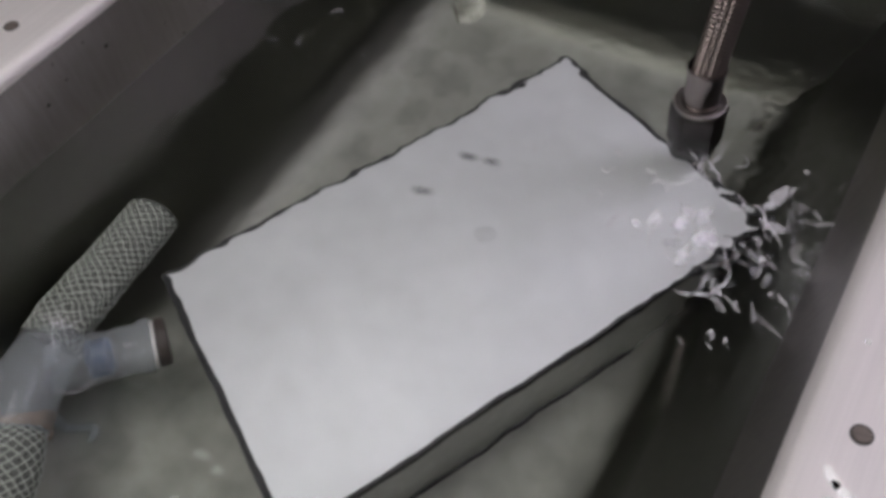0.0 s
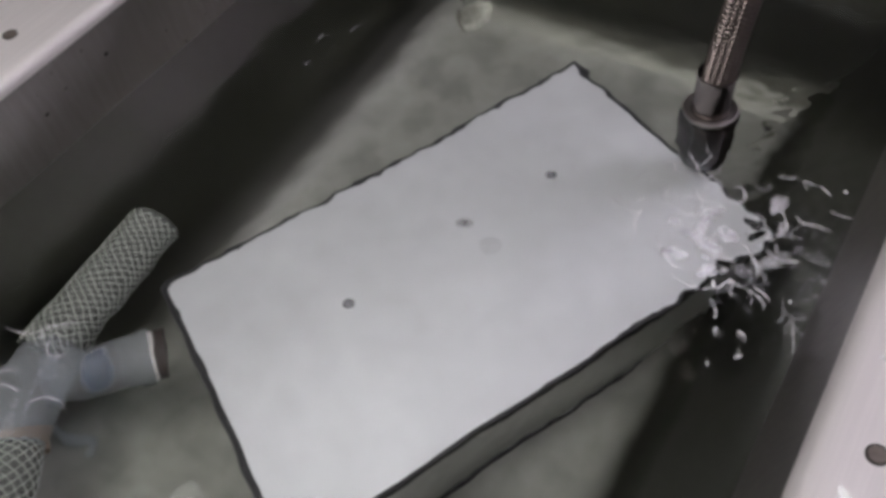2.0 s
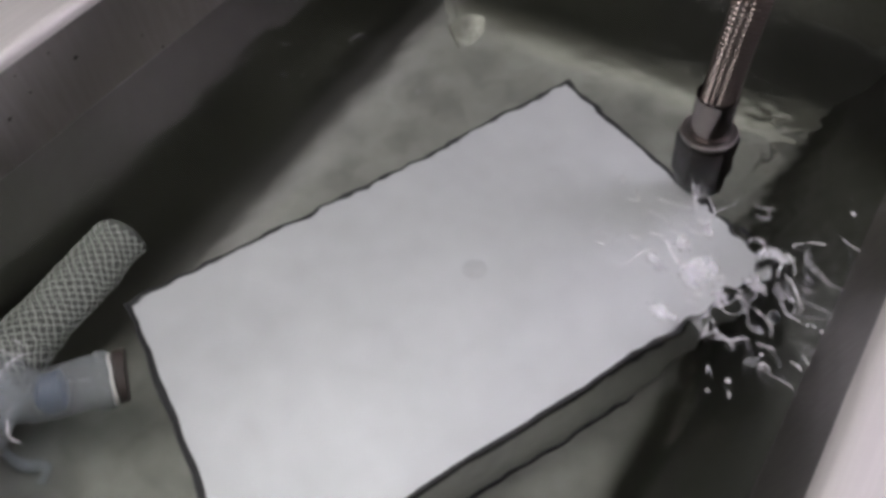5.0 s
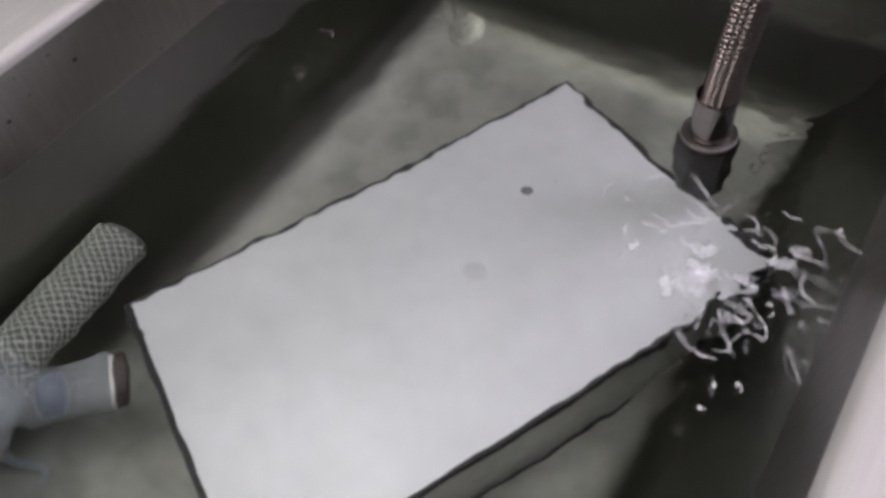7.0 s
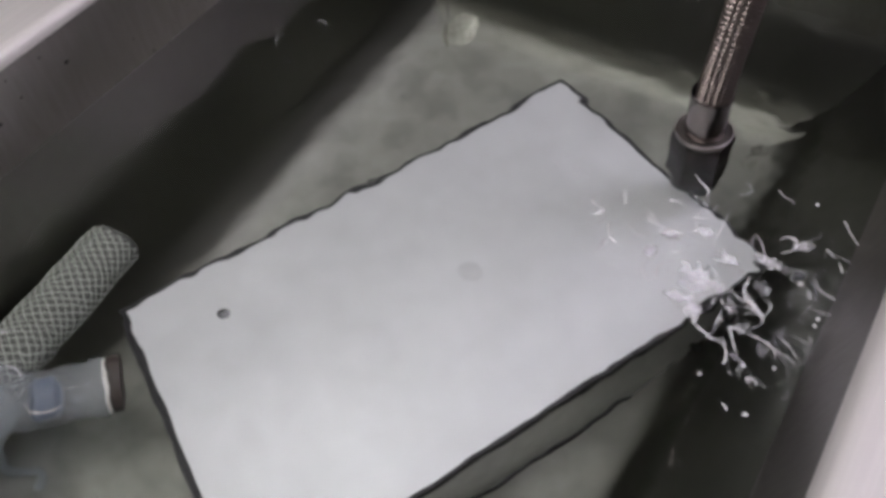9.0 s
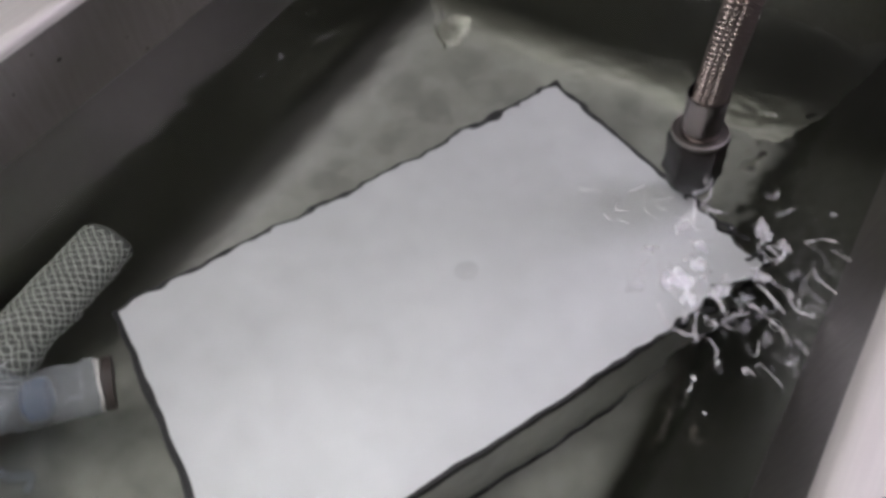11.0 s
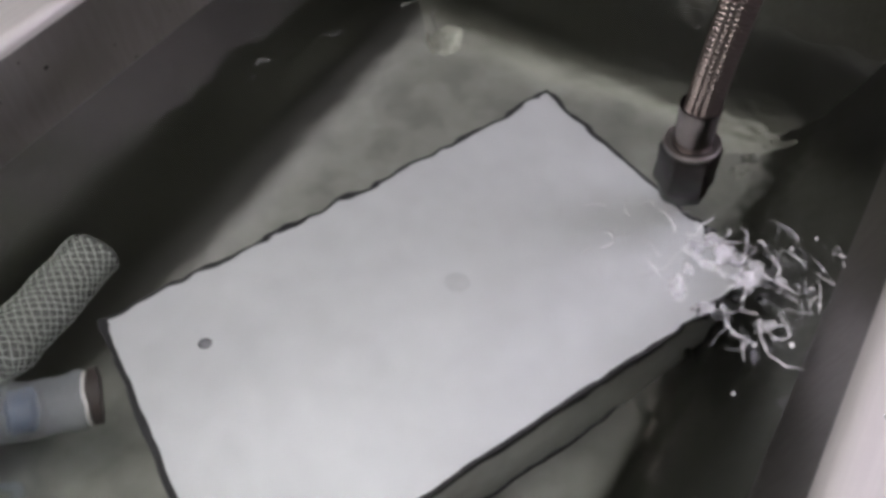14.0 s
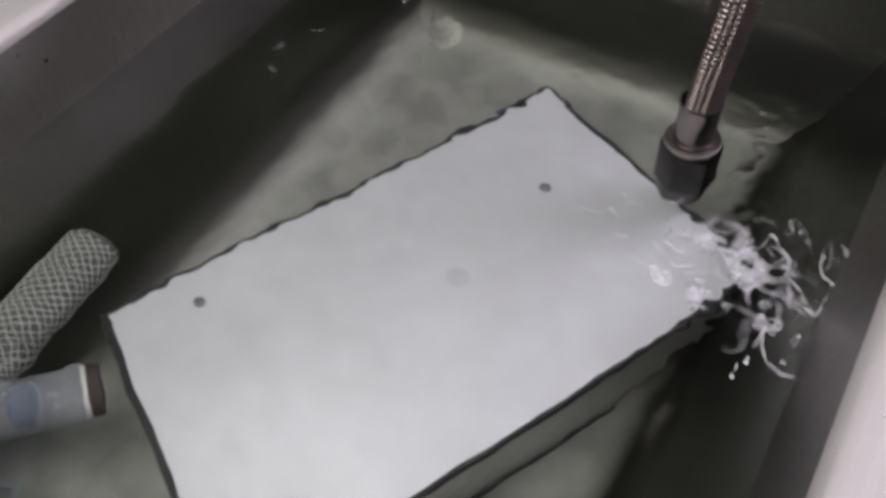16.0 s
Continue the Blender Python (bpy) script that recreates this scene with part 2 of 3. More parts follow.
def corners(i, z):
    """The four corners of the tank's inside where its walls are inset by i, below or above the water line."""
    total = FOOT + TANGENT

    def at(side):
        w = DRAFT[side] * min(1.0, max(0.0, (RIM_Z - 0.006 - z) / (RIM_Z - 0.006 - 0.1195)))
        return w + i * (total - w) / total
    xl, xr, yf, yb = XL + at("left"), XR - at("right"), YF + at("front"), YB - at("back")
    return [Vector((x, y, z)) for x, y in ((xl, yf), (xr, yf), (xr, yb), (xl, yb))]


def tank():
    t = empty("steel_tank", "brushed stainless steel rinsing tank full of water", "tank", (0, 0, 0))
    n = 12
    prof = [basin_profile(k / n) for k in range(n + 1)]
    prof.append((0.0, 0.1195))
    prof.append((0.0, RIM_Z - 0.006))
    lip = [(-0.006 * (1 - math.cos(math.pi / 2 * k / 5)), RIM_Z - 0.006 + 0.006 * math.sin(math.pi / 2 * k / 5)) for k in range(1, 6)]
    # four walls, each with its fillet at the foot, mitred at the corners; the back upper band takes darker steel to
    # paint in its shade
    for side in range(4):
        for nm, stretch, m in (("basin_wall", prof[:-1], STEEL), ("upper_band", prof[-2:], STEEL if side == 2 else LIT_STEEL)):
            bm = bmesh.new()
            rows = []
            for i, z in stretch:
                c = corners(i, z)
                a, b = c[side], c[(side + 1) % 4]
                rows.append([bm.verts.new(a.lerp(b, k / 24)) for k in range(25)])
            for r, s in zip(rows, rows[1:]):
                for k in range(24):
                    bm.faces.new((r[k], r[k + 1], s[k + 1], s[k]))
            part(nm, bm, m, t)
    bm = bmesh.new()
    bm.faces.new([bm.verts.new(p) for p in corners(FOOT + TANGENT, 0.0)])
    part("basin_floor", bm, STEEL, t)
    # rims with a rounded lip
    wide = 0.11
    for side in range(4):
        bm = bmesh.new()
        rows = []
        for i, z in [(0.0, RIM_Z - 0.0062)] + lip + [(-0.012, RIM_Z), (-wide, RIM_Z), (-wide - 0.004, RIM_Z - 0.004), (-wide - 0.004, RIM_Z - 0.04)]:
            c = [Vector((x, y, z)) for x, y in ((XL + i, YF + i), (XR - i, YF + i), (XR - i, YB - i), (XL + i, YB - i))]
            a, b = c[side], c[(side + 1) % 4]
            rows.append([bm.verts.new(a.lerp(b, k / 8)) for k in range(9)])
        for r, s in zip(rows, rows[1:]):
            for k in range(8):
                bm.faces.new((r[k], r[k + 1], s[k + 1], s[k]))
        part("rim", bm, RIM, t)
    # outer casing down to the room floor
    for b in ((XL - 0.055, XL - 0.05, YF - 0.05, YB + 0.05), (XR + 0.05, XR + 0.055, YF - 0.05, YB + 0.05), (XL - 0.05, XR + 0.05, YF - 0.055, YF - 0.05), (XL - 0.05, XR + 0.05, YB + 0.05, YB + 0.055)):
        part("casing_panel", box(bmesh.new(), *b, -0.74, RIM_Z - 0.003), WALL, t)
    return t


TANK = tank()


# ---- block under water ----
PLATE_A, PLATE_B, PLATE_D = Vector((-0.2541, 0.1147, 0)), Vector((-0.1507, 0.3408, 0)), Vector((-0.1217, 0.0470, 0))
PLATE_Z = 0.060
LONG, WIDE = (PLATE_B - PLATE_A).length, (PLATE_D - PLATE_A).length
SKEW = 0.013


def slab(z0, z1, a=0.0, b=0.0, c=0.0, d=0.0, bevel=0.001):
    """A slab with the block's outline, drawn in by a (end), b (far side), c (other end), d (near side)."""
    bm = bmesh.new()
    xy = [(a, -b), (LONG - c, -b), (LONG - c, -WIDE + d), (a - SKEW, -WIDE + d)]
    lo = [bm.verts.new((x, y, z0)) for x, y in xy]
    hi = [bm.verts.new((x, y, z1)) for x, y in xy]
    bm.faces.new(lo[::-1])
    bm.faces.new(hi)
    for k in range(4):
        bm.faces.new((lo[k], lo[(k + 1) % 4], hi[(k + 1) % 4], hi[k]))
    bmesh.ops.bevel(bm, geom=bm.edges[:], offset=bevel, segments=2, profile=0.5, affect="EDGES")
    return bm


def block():
    ax = (PLATE_B - PLATE_A).normalized()
    t = empty("metal_block", "pale grey flat metal block with black edge under water", "metal block", PLATE_A)
    t.rotation_euler = (0, 0, math.atan2(ax.y, ax.x))
    part("body", slab(0.0015, PLATE_Z - 0.006, 0.003, 0.002, 0.002, 0.003, 0.002), SIDE, t, "grey metal sides")
    part("base_band", slab(0.0, 0.0014, 0.0020, 0.0015, 0.0015, 0.0022, 0.0003), EDGE_BLACK, t, "thin black base band")
    part("edge_band", slab(PLATE_Z - 0.0059, PLATE_Z - 0.0003), EDGE_BLACK, t, "black edge band")
    part("top_plate", slab(PLATE_Z - 0.0045, PLATE_Z, 0.0032, 0.0026, 0.0028, 0.0018, 0.0004), PLATE, t, "pale grey coated top")
    stain = bmesh.new()
    bmesh.ops.create_circle(stain, cap_ends=True, radius=0.0055, segments=24)
    st = part("worn_spot", stain, STAIN, t, "faint grey worn spot")
    st.location = (0.1385, -0.0735, PLATE_Z + 0.0002)


block()


# ---- steel braided hose ----
def steel_hose():
    x, y, z = -0.0626, 0.2990, 0.1140
    t = empty("braided_steel_hose", "steel braided supply hose with chrome hex nut", "hose", (x, y, z))
    part("nut", nut_mesh(), DARKNUT, t, "hexagonal nut with its dark reflections in the colour")
    part("collar", collar_mesh(), DULLCHROME, t, "bright chrome collar")
    part("ferrule", ferrule_mesh(), CHROME, t, "crimped metal ferrule")
    line = smooth_line([(0, 0, 0.020), (0.0030, 0.001, 0.06), (0.0078, 0.002, 0.11), (0.017, 0.006, 0.20)], 500)
    part("braid", braided(line, 0.0069), BRAID, t, "woven steel wire")
    part("upper_hose", tube(smooth_line([(0.017, 0.006, 0.198), (0.034, 0.05, 0.40), (0.05, 0.35, 0.80), (0.06, 0.80, 1.05), (0.06, 1.205, 1.1)], 60), 0.0073, 14), BRAID, t)
    part("outlet", tube([(0, 0, -0.020), (0, 0, -0.038), (0, 0, -0.040)], [0.0108, 0.0108, 0.0095], 24), BLACK, t, "black outlet")


def braided(line, radius):
    """A sleeve of crossing wire bundles."""
    bm = bmesh.new()
    fr = frames_along(line)
    seg = 120
    rings = []
    for i, (p, side, u) in enumerate(fr):
        v = i * 0.00036 / 0.0034
        row = []
        for k in range(seg):
            a = 2 * math.pi * k / seg
            w = a * 9 / (2 * math.pi)
            f = max(math.cos(2 * math.pi * (w + v)), math.cos(2 * math.pi * (w - v)))
            row.append(bm.verts.new(p + (side * math.cos(a) + u * math.sin(a)) * (radius + 0.00055 * f)))
        rings.append(row)
    for r, s in zip(rings, rings[1:]):
        for k in range(seg):
            bm.faces.new((r[k], r[(k + 1) % seg], s[(k + 1) % seg], s[k]))
    return bm


def lathe(profile, seg, turn=0.0):
    """Rings of radius and height round the upright axis."""
    bm = bmesh.new()
    rings = [[bm.verts.new((r * math.cos(a), r * math.sin(a), z)) for a in [2 * math.pi * k / seg + turn for k in range(seg)]] for r, z in profile]
    for r, s in zip(rings, rings[1:]):
        for k in range(seg):
            bm.faces.new((r[k], r[(k + 1) % seg], s[(k + 1) % seg], s[k]))
    return bm


def collar_mesh():
    return lathe(((0.0112, 0.0060), (0.0124, 0.0066), (0.0127, 0.0074), (0.0125, 0.0082), (0.0118, 0.0084), (0.0110, 0.0076), (0.0086, 0.0074)), 36)


def nut_mesh():
    """A hexagonal nut whose corners are chamfered to a circle above and below."""
    bm = lathe(((0.0085, -0.0300), (0.0112, -0.0300), (0.0132, -0.0278), (0.0138, 0.0020), (0.0132, 0.0056), (0.0118, 0.0064), (0.0086, 0.0064)), 6, 0.35)
    bmesh.ops.bevel(bm, geom=[e for e in bm.edges if abs(e.verts[0].co.z - e.verts[1].co.z) > 0.01], offset=0.0006, segments=2, profile=0.5, affect="EDGES")
    return bm


def ferrule_mesh():
    return lathe(((0.0082, 0.0072), (0.0090, 0.0092), (0.0086, 0.0112), (0.0086, 0.0262), (0.0090, 0.0275), (0.0089, 0.0286), (0.0083, 0.0287), (0.0081, 0.0235), (0.0066, 0.0225)), 36)


steel_hose()


# ---- vinyl hose with tee ----
def vinyl_hose():
    o = Vector((-0.284, 0.048, 0.030))
    t = empty("vinyl_hose", "clear vinyl hose with woven thread and plastic tee", "hose", o)

    def rel(*pts):
        return [Vector(p) - o for p in pts]

    far = smooth_line(rel((-0.2742, 0.0600, 0.0620), (-0.2784, 0.1044, 0.0610), (-0.2814, 0.1450, 0.0610)), 90)
    near = smooth_line(rel((-0.2538, 0.0208, 0.0610), (-0.2415, 0.0039, 0.0590), (-0.2331, -0.0287, 0.0520), (-0.2350, -0.0800, 0.0400)), 90)
    for line in (far, near):
        part("hose_wall", tube(line, [0.0140] * 84 + [0.0139, 0.0138, 0.0134, 0.0128, 0.0118, 0.0100], 32), PVC, t)
        tagged(part("thread", woven(line[:86], 0.0142, 15, 0.058, 0.00029), THREAD, t, "pale woven thread"), kind="stuff")
    # dark solid cores stand in for the shade inside the hoses
    part("bore", tube(far, 0.0098, 20), BORE_SHADE, t, "dark solid core for the shade in the hose bore")
    part("bore", tube(near, 0.0098, 20), BORE_SHADE, t, "dark solid core for the shade in the hose bore")
    part("tee", tube(rel((-0.2722, 0.0670, 0.0610), (-0.2711, 0.0623, 0.0610), (-0.2674, 0.0453, 0.0620), (-0.2548, 0.0227, 0.0610), (-0.2519, 0.0190, 0.0610)), [0.0146, 0.0158, 0.0166, 0.0158, 0.0146], 16), MILKY, t, "milky plastic tee")
    a, e = rel((-0.2634, 0.0491, 0.0620), (-0.2320, 0.0858, 0.0560))
    d = e - a
    part("branch", tube([a, a + d * 0.25, a + d * 0.29, a + d * 0.33, a + d * 0.37, a + d * 0.84, a + d * 0.86, a + d * 0.97], [0.0118, 0.0118, 0.0132, 0.0132, 0.0126, 0.0126, 0.0138, 0.0136], 28), MILKY, t, "milky plastic branch")
    part("stopper", tube([a + d * 0.34, a + d * 0.36, a + d * 0.40, a + d * 0.56, a + d * 0.60, a + d * 0.62], [0.003, 0.0068, 0.0090, 0.0090, 0.0068, 0.003], 24), BLUE, t, "blue plastic stopper inside the branch")
    part("cap", tube([a + d * 0.97, e], [0.0122, 0.0116], 24), CAP, t, "white end cap")
    # brown ring painted in for the dark of the branch's open end
    part("opening", tube([e, e + d * 0.02, e + d * 0.10, e + d * 0.11], [0.0108, 0.0124, 0.0122, 0.0112], 24), OPENING_SHADE, t, "dark brown ring for the shaded open end")
    part("clip", tube(smooth_line(rel((-0.279, 0.044, 0.020), (-0.262, 0.040, 0.010), (-0.250, 0.046, 0.008), (-0.247, 0.040, 0.006)), 24), 0.0022, 10), MILKY, t, "milky plastic clip")
    part("seal", tube(rel((-0.2583, 0.0284, 0.0540), (-0.2512, 0.0209, 0.0520)), [0.012, 0.0122], 16), RUSTY, t, "amber sealant")


vinyl_hose()


# ---- marks on the tank ----
def basin_height(x, y):
    """Height of the tank's bottom and its rounded foot at x, y."""
    d = max(min(x - XL, XR - x, y - YF, YB - y), 0.0)
    e = FOOT + TANGENT - d
    if e <= 0:
        return 0.0
    if e < FILLET * math.sin(SLOPE):
        return FILLET - math.sqrt(FILLET ** 2 - e ** 2)
    return (FOOT - d) * math.tan(SLOPE)


def marks():
    # weld beads in the two back corners, pale to paint in the highlights on the creases
    beads = (((-0.2773, 0.3863, 0.0022), (-0.2725, 0.4056, 0.0064)), ((-0.2615, 0.4117, 0.0099), (-0.2438, 0.4131, 0.0108)),
             ((-0.2543, 0.3871, 0.0007), (-0.2400, 0.3717, 0.0002)), ((-0.0564, 0.3992, 0.0037), (-0.0403, 0.3984, 0.0034)),
             ((-0.0512, 0.3648, 0.0002), (-0.0413, 0.3847, 0.0004)), ((-0.0295, 0.3903, 0.0012), (-0.0262, 0.3831, 0.0011)))
    for a, b in beads:
        a, b = Vector(a), Vector(b)
        line = [a.lerp(b, k / 8) for k in range(9)]
        for q in line:
            q.z = basin_height(q.x, q.y) + 0.0002
        part("weld_glint", tube(line, [0.0004 + 0.0013 * math.sin(math.pi * k / 8) * (0.8 + 0.4 * noise.noise(a * 90 + Vector((k, 0, 0)))) for k in range(9)], 8), WELD_GLINT, TANK, "weld bead with its corner highlight painted in")
    for a, b in (((-0.2642, 0.4058, 0.0068), (-0.2523, 0.3907, 0.0016)), ((-0.052, 0.3975, 0.0042), (-0.042, 0.3955, 0.0036)), ((-0.052, 0.3685, 0.0004), (-0.043, 0.387, 0.0008))):
        line = [Vector(a), Vector(a).lerp(Vector(b), 0.5), Vector(b)]
        for q in line:
            q.z = basin_height(q.x, q.y) + 0.0003
        part("seam", tube(line, [0.0003, 0.0009, 0.0003], 6), SPECK, TANK, "dark seam")
    # pale patch painting in the bright reflection of the rounded corner
    bm = bmesh.new()
    bmesh.ops.create_icosphere(bm, subdivisions=3, radius=1)
    for v in bm.verts:
        x, y = -0.2410 + 0.0105 * v.co.x, 0.3880 + 0.0125 * v.co.y
        v.co = Vector((x, y, basin_height(x, y) + 0.0016 * v.co.z * (1 + 0.5 * noise.noise(v.co * 2))))
    part("corner_glint", bm, CORNER_GLINT, TANK, "pale patch for the reflection in the tank's corner")
    # holes in the rim, their shade drawn as raised dark discs, each with a plug
    for x, y in ((0.0431, 0.1367), (0.0431, 0.315), (0.0431, -0.04), (-0.3469, 0.1545), (-0.3469, 0.33), (-0.3469, -0.02)):
        bm = bmesh.new()
        merge(bm, tube([(x, y, RIM_Z - 0.004), (x, y, RIM_Z + 0.0003)], [0.0035, 0.0035], 28))
        hole = part("hole_disc", bm, SPECK, TANK, "dark disc for a shaded round hole")
        part("plug", tube([(x, y, RIM_Z + 0.0002), (x, y, RIM_Z + 0.0006)], [0.0030, 0.0027], 28), PLUG, hole, "dull metal plug")
    # specks on the dry wall
    rng = random.Random(5)
    spots = [(0.1805, 0.1457, 0.0011), (0.1394, 0.1410, 0.0010), (0.1537, 0.1453, 0.0006), (0.2256, 0.1215, 0.0007)]
    spots += [(rng.uniform(0.1, 0.35), rng.uniform(0.126, 0.158), rng.uniform(0.0003, 0.0006)) for k in range(14)]
    for y, z, r in spots:
        bm = bmesh.new()
        bmesh.ops.create_icosphere(bm, subdivisions=2, radius=r)
        bmesh.ops.scale(bm, vec=(0.3, 1.2, 0.9), verts=bm.verts)
        bmesh.ops.translate(bm, vec=(XL + DRAFT["left"] * (RIM_Z - 0.006 - z) / (RIM_Z - 0.1255), y, z), verts=bm.verts)
        part("speck", bm, SPECK, TANK, "dark dirt speck")


marks()


def rim_drops():
    rng = random.Random(3)
    for x, y, a, b, turn in ((0.0394, 0.1190, 0.0042, 0.0018, -0.9), (0.0440, 0.1160, 0.0045, 0.0016, -0.5), (0.0415, 0.1120, 0.003, 0.0015, 0.3), (0.036, 0.17, 0.0012, 0.001, 0), (0.05, 0.20, 0.0010, 0.0009, 0), (0.034, 0.235, 0.0011, 0.0008, 0)):
        bm = bmesh.new()
        bmesh.ops.create_icosphere(bm, subdivisions=3, radius=1)
        for v in bm.verts:
            k = 1 + 0.3 * noise.noise(v.co * 1.3 + Vector((x * 900, 0, 0)))
            v.co = Vector((v.co.x * a * k, v.co.y * b * k, max(v.co.z, -0.05) * 0.0011))
        ob = link("water_drop", bm, WATER)
        ob.location, ob.rotation_euler = (x, y, RIM_Z + 0.0001), (0, 0, turn)
        ob.visible_shadow = False
        tagged(ob, "clear water drop on the steel rim", "water drop", "drops on the rim")


rim_drops()


# ---- water ----
def wave(x, y):
    d = math.hypot(x - 0.004, y - 0.235)
    e = math.hypot(x + 0.05, y - 0.32)
    g = math.hypot(x + 0.25, y - 0.27)
    a = 0.00055 + 0.0013 * math.exp(-(d / 0.045) ** 2) + 0.0010 * math.exp(-(e / 0.03) ** 2) + 0.0003 * math.exp(-(g / 0.06) ** 2)
    line = ((x + 0.20) * 0.170 - (y - 0.135) * 0.075) / 0.186
    far_edge = math.exp(-(line / 0.022) ** 2)
    a += 0.00022 * far_edge
    fine = 0.10 + 0.22 * far_edge + 0.8 * math.exp(-(d / 0.06) ** 2) + 0.25 * math.exp(-(e / 0.04) ** 2) + 0.15 * math.exp(-(g / 0.06) ** 2)
    n = noise.noise(Vector((x * 30, y * 30, 0.3))) + 0.42 * noise.noise(Vector((x * 80, y * 80, 4.1))) + fine * noise.noise(Vector((x * 210, y * 210, 7.7)))
    return a * n


def water():
    bm = bmesh.new()
    nx, ny = 230, 400
    x0, x1, y0, y1 = XL - 0.014, XR + 0.014, YF - 0.014, YB + 0.014
    grid = [[bm.verts.new((x0 + (x1 - x0) * i / nx, y0 + (y1 - y0) * j / ny, 0)) for i in range(nx + 1)] for j in range(ny + 1)]
    for row in grid:
        for v in row:
            v.co.z = wave(v.co.x, v.co.y)
    for r, s in zip(grid, grid[1:]):
        for k in range(nx):
            bm.faces.new((r[k], r[k + 1], s[k + 1], s[k]))
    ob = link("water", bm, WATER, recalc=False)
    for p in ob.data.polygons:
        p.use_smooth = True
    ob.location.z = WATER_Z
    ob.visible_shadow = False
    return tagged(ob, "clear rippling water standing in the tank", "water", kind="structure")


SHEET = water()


def crest_mesh(rng, length, thick):
    """A curling ridge of water."""
    n = 26
    bend = rng.uniform(-2.4, 2.4)
    a, p = 0.0, Vector((0, 0, 0))
    pts = []
    for k in range(n):
        pts.append(p.copy())
        a += bend / n + rng.uniform(-0.34, 0.34)
        p = p + Vector((math.cos(a), math.sin(a), rng.uniform(-0.25, 0.25))) * (length / n)
    mid = sum(pts, Vector()) / n
    pts = [q - mid for q in pts]
    sd = rng.uniform(0, 99)
    rad = [thick * (0.12 + math.sin(math.pi * k / (n - 1)) ** 0.6 * (0.75 + 0.9 * noise.noise(Vector((k * 0.35, sd, 0))))) for k in range(n)]
    bm = tube(pts, [max(r, thick * 0.1) for r in rad], 8)
    for v in bm.verts:
        w = v.co * 330
        v.co += Vector((noise.noise(w), noise.noise(w + Vector((sd, 0, 0))), 0.5 * noise.noise(w + Vector((0, sd, 0))))) * thick * 1.5
        v.co.z *= 0.7
    return bm


def loop_mesh(rng, radius, thick):
    """A thin curling rim of water round a hollow."""
    n = 30
    sd = rng.uniform(0, 99)
    squash = rng.uniform(0.25, 0.55)
    pts = []
    span = rng.uniform(0.45, 0.85)
    for k in range(n + 1):
        a = 2 * math.pi * span * k / n
        r = radius * (1 + 0.55 * noise.noise(Vector((math.cos(a) * 1.3, math.sin(a) * 1.3, sd))))
        pts.append(Vector((r * math.cos(a), r * squash * math.sin(a), thick * 1.5 * noise.noise(Vector((math.cos(a) * 2, math.sin(a) * 2, sd + 9))))))
    rad = [thick * max(0.12, 0.6 + 1.3 * noise.noise(Vector((p.x * 400, p.y * 400, sd)))) * min(1.0, 0.1 + 4 * k / n, 0.1 + 4 * (n - k) / n) for k, p in enumerate(pts)]
    return tube(pts, rad, 8)


def wash_mesh(rng, size):
    """A torn, shallow sheet of froth."""
    bm = bmesh.new()
    n = 26
    sd = Vector((rng.uniform(0, 99), rng.uniform(0, 99), 0))
    grid = {}
    for i in range(n):
        for j in range(n):
            x, y = (i / (n - 1) - 0.5) * 2, (j / (n - 1) - 0.5) * 2
            q = Vector((x * 1.7, y * 1.7, 0)) + sd
            fill = 0.62 - math.hypot(x, y * 1.3) * 0.75 + 0.8 * noise.noise(q * 1.4) + 0.12 * noise.noise(q * 4)
            if fill > 0:
                z = min(fill, 0.6) * size * 0.16 + size * 0.015 * noise.noise(q * 4)
                grid[i, j] = bm.verts.new((x * size, y * size * 0.7, z))
    for i in range(n - 1):
        for j in range(n - 1):
            c = [grid.get(k) for k in ((i, j), (i + 1, j), (i + 1, j + 1), (i, j + 1))]
            if all(c):
                bm.faces.new(c)
    for v in [v for v in bm.verts if not v.link_faces]:
        bm.verts.remove(v)
    top = bm.faces[:]
    if top:
        made = bmesh.ops.extrude_face_region(bm, geom=top)
        for g in made["geom"]:
            if isinstance(g, bmesh.types.BMVert):
                g.co.z = -0.0006
    return bm


def lump_mesh(rng, size):
    bm = bmesh.new()
    bmesh.ops.create_icosphere(bm, subdivisions=3, radius=size)
    sd = Vector((rng.uniform(0, 99), 0, 0))
    for v in bm.verts:
        v.co = v.co * (1 + 1.05 * noise.noise(v.co / size * 1.1 + sd))
        v.co.z *= 0.55
    return bm


SPLASH = []


